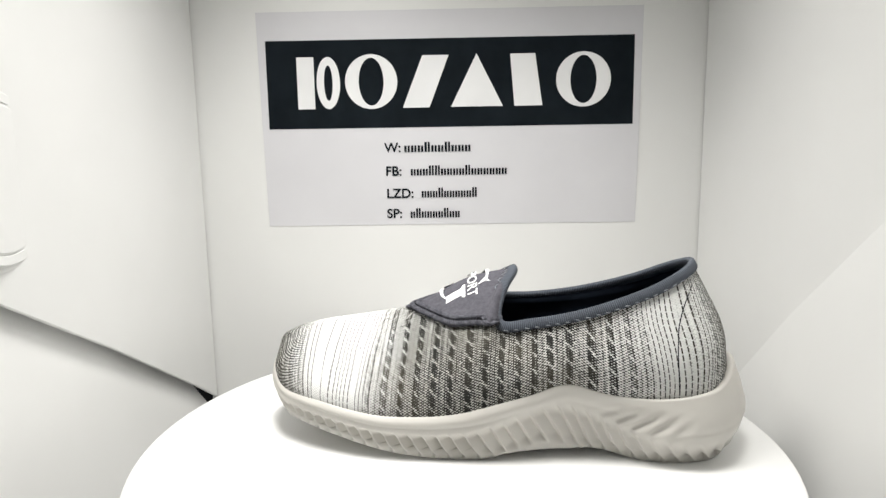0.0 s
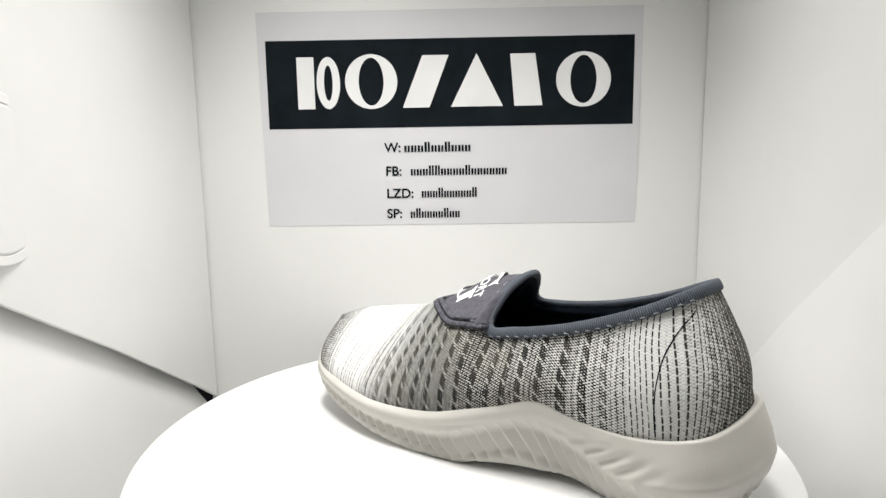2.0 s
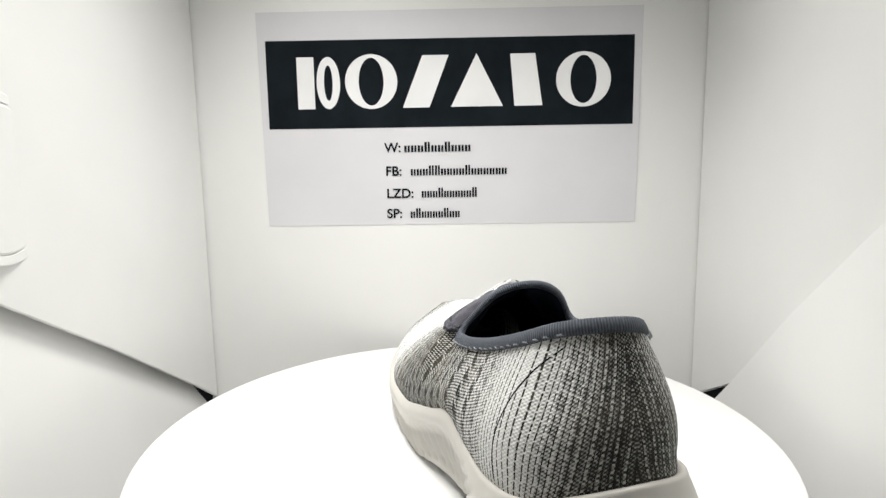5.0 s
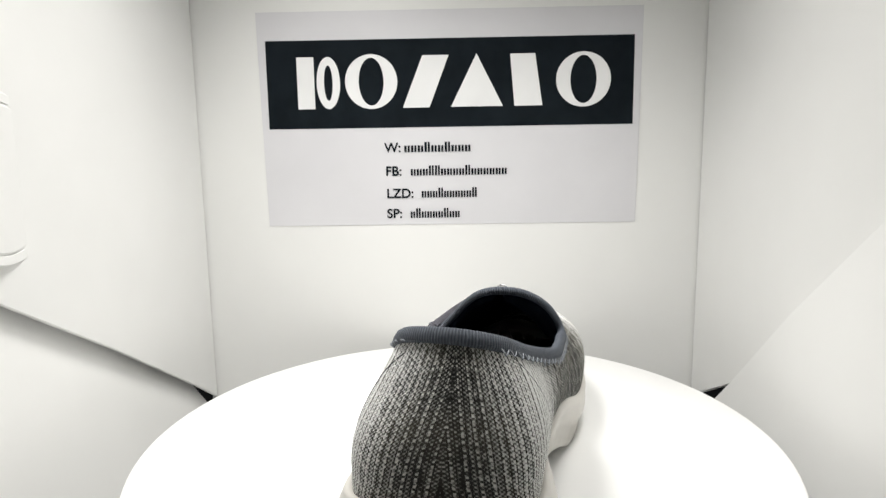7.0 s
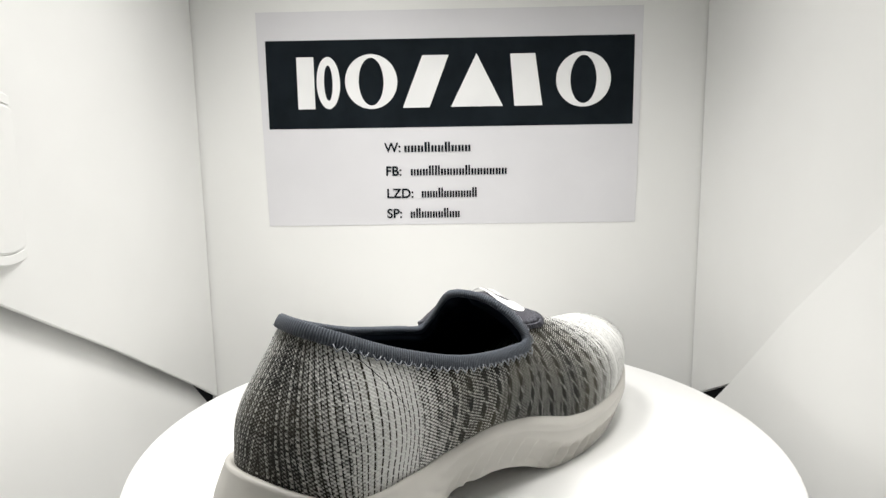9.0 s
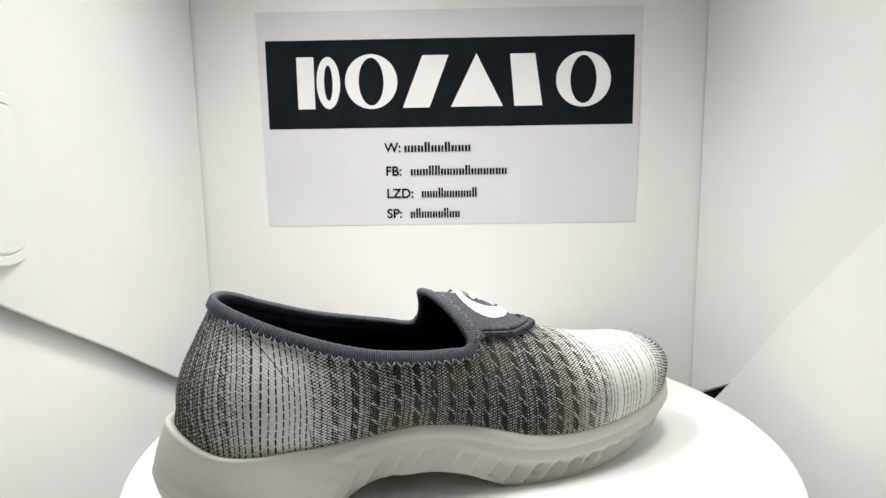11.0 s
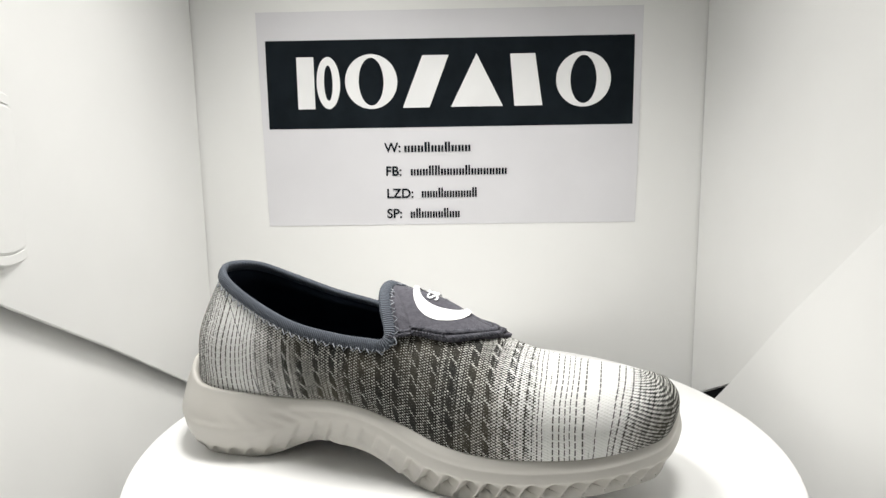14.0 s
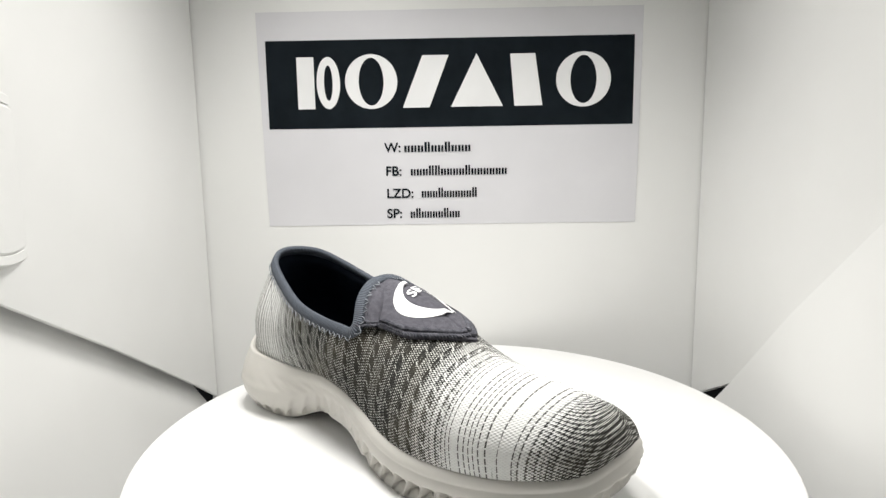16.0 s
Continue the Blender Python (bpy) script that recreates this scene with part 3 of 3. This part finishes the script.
def strand(bm, pts, r, m=5):
    """A thin thread through the points."""
    pts = [Vector(p) for p in pts]
    rings = []
    for k, p in enumerate(pts):
        t = (pts[min(k + 1, len(pts) - 1)] - pts[max(k - 1, 0)]).normalized()
        a = t.orthogonal().normalized()
        b = t.cross(a)
        s = r if 0 < k < len(pts) - 1 else r * 0.6
        rings.append([bm.verts.new((p + (a * math.cos(2 * math.pi * q / m) + b * math.sin(2 * math.pi * q / m)) * s - BASE) * U) for q in range(m)])
    for x, y in zip(rings, rings[1:]):
        for q in range(m):
            bm.faces.new((x[q], x[(q + 1) % m], y[(q + 1) % m], y[q]))
    bm.faces.new(rings[0][::-1])
    bm.faces.new(rings[-1])


def along(s):
    """Place on the binding's line at a run length: centre, down and out."""
    k = int(np.clip(np.searchsorted(run, s), 1, len(run) - 1))
    f = (s - run[k - 1]) / (run[k] - run[k - 1] + 1e-9)
    return [a[k - 1] * (1 - f) + a[k] * f for a in (centres, downs, outs)]


rnd = random.Random(5)
HEEL_RUN = run[TIP - TOP_A]
CORNERS = (run[VEE_A - TOP_A], run[VEE_B - TOP_A])
s = 0.02
while s < run[-1] - 0.04:
    pts = []
    if HEEL_RUN - 0.12 < s < HEEL_RUN + 0.09:
        s = HEEL_RUN + 0.09
    if CORNERS[0] < s < HEEL_RUN:
        # long flat stitches along the band
        for ds in (0.0, 0.004, 0.010, 0.015):
            c, d, o = along(min(s + ds, run[-1]))
            pts.append(c + d * (0.013 + rnd.uniform(-0.001, 0.001) + ds * 0.2) + o * (0.0105 if 0 < ds < 0.015 else 0.006))
        strand(bm, pts, 0.0019)
        s += 0.030 + rnd.uniform(-0.003, 0.003)
    else:
        for ds, dn in ((0.0, 0.013), (0.006, 0.021), (0.011, 0.025 + rnd.uniform(-0.004, 0.003)), (0.016, 0.020), (0.020, 0.012)):
            c, d, o = along(min(s + ds, run[-1]))
            pts.append(c + d * dn + o * (0.0105 if dn < 0.022 else 0.009))
        strand(bm, pts, 0.0017)
        s += 0.027 + rnd.uniform(-0.004, 0.004)
part("stitching", bm, STITCH, shoe, "pale grey zigzag stitching")

# ---- tab on the instep ----
TREE_BM = bmesh.new()
TREE_BM.from_mesh(upper.data)
TREE = BVHTree.FromBMesh(TREE_BM)
TREE_BM.free()


def on_upper(x, y, lift):
    """The place on the upper straight below (x, y), lifted off it; platter radii."""
    hit, n, _, _ = TREE.ray_cast(vec((x, y, 1.0)), Vector((0, 0, -1)))
    if hit is None:
        hit, n, _, _ = TREE.find_nearest(vec((x, y, 0.5)))
    if n.z < 0:
        n = -n
    p = hit / U + BASE
    return np.array(p + n * lift)


# two curved darts beside the heel
for line in (((0.715, -0.066, 0.515), (0.672, -0.112, 0.46), (0.645, -0.135, 0.40), (0.634, -0.165, 0.33), (0.634, -0.185, 0.27), (0.640, -0.178, 0.20)),
             ((0.700, 0.150, 0.505), (0.655, 0.195, 0.44), (0.615, 0.228, 0.37), (0.585, 0.240, 0.29), (0.570, 0.235, 0.20))):
    bm = bmesh.new()
    pts = []
    ctrl = [np.array(p) for p in line]
    for k in range(len(ctrl) - 1):
        for q in range(6):
            p = ctrl[k] + (ctrl[k + 1] - ctrl[k]) * q / 6
            hit, n, _, _ = TREE.find_nearest(vec(p))
            pts.append(np.array(hit / U + BASE))
    strand(bm, smooth_rows(pts, 4), 0.0020 if line[0][1] < 0 else 0.0011)
    part("seam", bm, LINING, shoe, "dark curved dart seam")

FIRST = int(4.62 * PER)


def tab_foot(i):
    """How far up its column the tab's lower edge lies."""
    z = GRID[i, :, 2]
    x = UPPER[i, 0]
    foot_z, corner_z = (0.350, 0.386) if i < N // 2 else (0.378, 0.412)
    edge = foot_z + (corner_z - foot_z) * np.clip((x + 0.15) / 0.27, 0, 1)
    blunt = np.clip((min(i, N - i) - FIRST) / (0.95 * PER), 0, 1) ** 0.75
    edge = z[-1] + (edge - z[-1]) * blunt
    k = int(np.argmax(z >= edge))
    if k == 0:
        return 1.0
    return (k - 1 + (edge - z[k - 1]) / (z[k] - z[k - 1] + 1e-9)) / ROWS


def on_column(i, v, lift):
    """A place on the upper's grid, lifted along its normal."""
    k = min(int(v * ROWS), ROWS - 1)
    f = v * ROWS - k
    n = TNRM[i, k] * (1 - f) + TNRM[i, k + 1] * f
    return GRID[i, k] * (1 - f) + GRID[i, k + 1] * f + n / (np.linalg.norm(n) + 1e-9) * lift


TNRM = NRM.copy()
for i in range(0, TOP_A + 1):
    j = (N - i) % N
    both = TNRM[i, -2] + TNRM[j, -2]
    TNRM[i, -1] = TNRM[j, -1] = both / (np.linalg.norm(both) + 1e-9)
for i in list(range(TOP_A + 1, VEE_A + 1)) + list(range(VEE_B, TOP_B)):
    TNRM[i, -1] = TNRM[i, -3]
    TNRM[i, -2] = TNRM[i, -3]

SIDE_A = list(range(FIRST, VEE_A + 1))
SIDE_B = [N - i for i in range(FIRST, TOP_A + 1)] + list(range(TOP_B - 1, VEE_B - 1, -1))
FOOT = {tuple(side): smooth_rows([[tab_foot(i)] for i in side], 24)[:, 0] for side in (SIDE_A, SIDE_B)}
bm = bmesh.new()
for side in (SIDE_A, SIDE_B):
    foot = FOOT[tuple(side)]
    m = 18
    top, low = [], []
    for i, v0 in zip(side, foot):
        top.append([bm.verts.new(vec(on_column(i, v0 + (1 - v0) * j / m, 0.011 * (1 - (j / m) ** 6) - 0.006 * (j == 0)))) for j in range(m + 1)])
        low.append(bm.verts.new(vec(on_column(i, v0, -0.003))))
    for p in range(len(top) - 1):
        for j in range(m):
            bm.faces.new((top[p][j], top[p + 1][j], top[p + 1][j + 1], top[p][j + 1]))
        bm.faces.new((low[p], low[p + 1], top[p + 1][0], top[p][0]))
bmesh.ops.remove_doubles(bm, verts=bm.verts, dist=0.00006)
bmesh.ops.recalc_face_normals(bm, faces=bm.faces)
tab_bm = bm
# the knit ends under the tab
bm = grid_mesh(GRID, True, LENGTH, RUN)
bm.faces.ensure_lookup_table()
under = []
for side in (SIDE_A, SIDE_B):
    for i, v0 in zip(side, FOOT[tuple(side)]):
        for j in range(ROWS):
            if TOP_A - 10 < min(i, N - i) < VEE_A - 2 and j / ROWS > v0 + 0.12:
                under.append(bm.faces[i * ROWS + j])
bmesh.ops.delete(bm, geom=list(set(under)), context="FACES")
bmesh.ops.remove_doubles(bm, verts=bm.verts, dist=0.00002)
bmesh.ops.recalc_face_normals(bm, faces=bm.faces)
upper.data = mesh_of("upper", bm, KNIT)
part("tongue_tab", tab_bm, TAB, shoe, "dark grey stretch cloth tab on the instep")

# braided double row of cord round the tab
EDGE = [on_column(i, v, 0.0) for i, v in zip(SIDE_A, FOOT[tuple(SIDE_A)])][::-1] + [on_column(i, v, 0.0) for i, v in zip(SIDE_B, FOOT[tuple(SIDE_B)])]
EDGE = smooth_rows(EDGE, 30)


def nearest(p, lift):
    """The closest place on the upper, lifted off it."""
    hit, n, _, _ = TREE.find_nearest(vec(p))
    q = np.array(hit / U + BASE)
    n = np.array(n)
    if n @ (q - np.array([q[0], 0.12, 0.20])) < 0:
        n = -n
    return q + n * lift


MID = np.array([0.03, 0.11, 0.40])
ER = np.concatenate([[0], np.cumsum(np.linalg.norm(np.diff(EDGE, axis=0), axis=1))])
bm = bmesh.new()
for inset, lean in ((0.004, 0.016), (0.027, -0.016)):
    s = 0.0
    while s < ER[-1] - 0.012:
        pts = []
        for q in (-1, -0.4, 0.4, 1):
            p = np.array([np.interp(s + 0.006 + q * 0.008, ER, EDGE[:, k]) for k in range(3)])
            t = np.array([np.interp(s + 0.012, ER, EDGE[:, k]) - np.interp(s, ER, EDGE[:, k]) for k in range(3)])
            t /= np.linalg.norm(t) + 1e-9
            inn = MID - p
            inn -= t * (inn @ t)
            inn /= np.linalg.norm(inn) + 1e-9
            pts.append(nearest(p + inn * (inset + q * lean * 0.7), 0.010 + 0.005 * (1 - q * q)))
        strand(bm, pts, 0.0038, 5)
        s += 0.0088
part("braided_trim", bm, BRAID, shoe, "dark twisted cord trim round the tab")

# ---- white print on the tab ----
LOGO_C = (0.028, 0.146)


def tab_print(outline, lift=0.0125, cuts=2):
    """A printed shape: across (towards the near side), up (towards the heel), on the tab."""
    bm = bmesh.new()
    bm.faces.new([bm.verts.new((a, b, 0)) for a, b in outline])
    bmesh.ops.triangulate(bm, faces=bm.faces)
    bmesh.ops.subdivide_edges(bm, edges=bm.edges, cuts=cuts, use_grid_fill=True)
    for v in bm.verts:
        v.co = vec(on_upper(LOGO_C[0] + v.co.y, LOGO_C[1] - v.co.x, lift))
    return bm


# an open crescent, thick on one side
bm = bmesh.new()
ra, rb = [], []
n = 60
for i in range(n + 1):
    th = radians(62 + (322 - 62) * i / n)
    ra.append((0.086 * math.cos(th) + 0.004, 0.082 * math.sin(th)))
    rb.append((0.066 * math.cos(th) + 0.022, 0.070 * math.sin(th)))
lay = []
for k in range(4):
    lay.append([bm.verts.new(vec(on_upper(LOGO_C[0] + a[1] + (b[1] - a[1]) * k / 3, LOGO_C[1] - a[0] - (b[0] - a[0]) * k / 3, 0.0128))) for a, b in zip(ra, rb)])
for a, b in zip(lay, lay[1:]):
    for i in range(n):
        bm.faces.new((a[i], a[i + 1], b[i + 1], b[i]))
part("crescent_print", bm, LOGO, shoe, "white crescent printed on the tab")
part("crescent_print", tab_print([(0.052, -0.060), (0.082, -0.060), (0.082, -0.012), (0.094, -0.006), (0.094, 0.002), (0.040, 0.002), (0.040, -0.006), (0.052, -0.012)]), LOGO, shoe, "white printed spur")
part("crescent_print", tab_print([(0.030, 0.078), (0.042, 0.062), (0.066, 0.040), (0.056, 0.066), (0.064, 0.082), (0.050, 0.074)]), LOGO, shoe, "white printed tip")


def tab_writing(text, a0, b0, size):
    cu = bpy.data.curves.new("word", "FONT")
    cu.body, cu.size, cu.offset, cu.resolution_u = text, size, 0.02 * size, 3
    ob = bpy.data.objects.new("word", cu)
    scene.collection.objects.link(ob)
    me = bpy.data.meshes.new_from_object(ob.evaluated_get(bpy.context.evaluated_depsgraph_get()))
    bpy.data.objects.remove(ob)
    for v in me.vertices:
        v.co = vec(on_upper(LOGO_C[0] + b0 + v.co.y, LOGO_C[1] - a0 - v.co.x, 0.0132))
    me.materials.clear()
    me.materials.append(LOGO)
    o = new("word_print", me)
    o.parent = shoe
    return tagged(o, "white printed word")


tab_writing("SPORT", -0.026, 0.010, 0.043)


# ---- foam sole ----
PERS = 44
SC = loop_curve(CTRL[:, :3], PERS)
NS = len(SC)
SO = outward(SC)
if SO[5 * PERS] @ np.array([0, -1, 0]) < 0:
    SO = -SO
SO = smooth_rows(np.concatenate([SO, SO]), 60, True)[NS // 2:NS // 2 + NS]
SO = np.roll(SO, NS // 2, 0)
ARC = np.concatenate([[0], np.cumsum(np.linalg.norm(np.diff(SC[:, :2], axis=0), axis=1))])
X = SC[:, 0]
NEAR = (np.arange(NS) < 15.5 * PERS)
HEELNESS = ramp01(0.40, 0.70, X)
TOENESS = 1 - ramp01(-0.66, -0.40, X)
BOTTOM = np.interp(X, [-0.70, -0.62, -0.57, -0.51, -0.45, -0.37, -0.28, -0.19, -0.10, 0.08, 0.17, 0.42, 0.52, 0.76, 0.86, 0.92],
                   [0.140, 0.098, 0.072, 0.067, 0.058, 0.045, 0.027, 0.012, 0.003, 0.005, 0.024, 0.024, 0.003, 0.003, 0.020, 0.040])
ARCH = ramp01(0.02, 0.30, X) * (1 - ramp01(0.34, 0.64, X))
BOTTOM = smooth_rows(BOTTOM[:, None], 40)[:, 0] + ARCH * np.where(NEAR, 0.0, 0.046)
# the outer side's edge flares a little under the ball of the foot
FLARE = NEAR * ramp01(-0.62, -0.45, X) * (1 - ramp01(-0.15, 0.10, X))
BOTTOM = BOTTOM + 0.006 * FLARE
ROUND = 46
RIB, RIB_INNER = 0.040, 0.054  # spacing on the outer and the inner side


def sole_grid():
    g = []
    for i in range(NS):
        f, o = SC[i], SO[i]
        h, z0, t = HEELNESS[i], BOTTOM[i], TOENESS[i]
        rim = f + o * (0.006 + 0.014 * h - 0.014 * t) + np.array([0, 0, 0.010])
        low = f + o * (0.006 + 0.012 * h - 0.013 * t - 0.030 * ARCH[i] + 0.012 * FLARE[i])
        low[2] = z0
        col = [f - o * 0.016 + np.array([0, 0, -0.004]), f + o * (-0.006 + 0.006 * h - 0.008 * t) + np.array([0, 0, 0.006]), f + o * (-0.002 + 0.009 * h - 0.011 * t) + np.array([0, 0, 0.0115]), f + o * (0.002 + 0.012 * h - 0.013 * t) + np.array([0, 0, 0.013])]
        belly = 0.0095 + 0.026 * h + 0.011 * t
        for k in range(ROUND + 1):
            w = k / ROUND
            p = rim * (1 - w) + low * w
            p = p + o * (belly * math.sin(math.pi * w ** 1.1) + 0.006 * math.sin(math.pi * min(1, w / 0.25)) * (1 - h))
            # slanting ribs, deep in the lower half and shallow on the waist
            height = rim[2] - z0
            pitch = RIB if NEAR[i] else RIB_INNER
            phase = ARC[i] * (1 if NEAR[i] else -1) / pitch - w * height / pitch * 0.50
            saw = phase - math.floor(phase)
            wave = (1 - saw) * min(1.0, saw / 0.22)
            waist = max(0.0, 1 - abs(X[i] - 0.25) / 0.22)
            start = (0.36 if NEAR[i] else 0.46) - 0.16 * waist + 0.24 * h
            end = 1.0 - 0.22 * waist
            win = float(ramp01(start, start + 0.22, w)) * (1.0 - float(ramp01(end - 0.06, end + 0.12, w)) * min(1.0, waist * 2))
            p = p - o * (0.024 + 0.016 * (1 - float(ramp01(-0.05, 0.15, X[i])))) * (1 - wave) * win * (1 - 0.35 * h) * (1.0 if NEAR[i] else 1.3 - 0.85 * float(ramp01(0.0, 0.2, X[i])))
            if w > 0.82:
                p[2] += 0.032 * (1 - wave) * (1 - min(1.0, waist * 1.6)) * (w - 0.82) / 0.18
            # moulded folds where the waist runs into the heel
            fold = math.exp(-((X[i] - 0.52) / 0.10) ** 2) * math.exp(-((w - 0.36 - 0.25 * (X[i] - 0.5)) / 0.17) ** 2)
            p = p - o * (0.012 if NEAR[i] else 0.004) * fold * (0.5 + 0.5 * math.sin((X[i] * 1.0 + w * 0.28) * 2 * math.pi / 0.062))
            shelf = h * math.exp(-((w - 0.50) / 0.06) ** 2)
            p = p + o * 0.004 * shelf
            col.append(p)
        inn = f - o * 0.05
        inn[2] = z0 + 0.004
        col.append(low - o * 0.012 + np.array([0, 0, -0.001]))
        col.append(inn)
        g.append(col)
    return g


bm = grid_mesh(sole_grid(), True)
bm.verts.ensure_lookup_table()
cols = len(bm.verts) // NS
last = [bm.verts[i * cols + cols - 1] for i in range(NS)]
bm.faces.new(last)
bmesh.ops.recalc_face_normals(bm, faces=bm.faces)
for v in bm.verts:
    v.co.z = max(v.co.z, 0.0004)
part("sole", bm, SOLE, shoe, "off-white foam sole with slanting ribs")


def motions():
    rows, plate = [], []
    for k in range(33):
        t = k * 0.5
        turn = pose(0, 0, 0, 0, 0, SPIN * t)
        rows.append((t, turn @ Matrix.Translation(BASE * U)))
        plate.append((t, Matrix.Translation((0, 0, -FLOOR * U)) @ turn))
    walk(shoe, rows)
    walk(platter, plate)


motions()
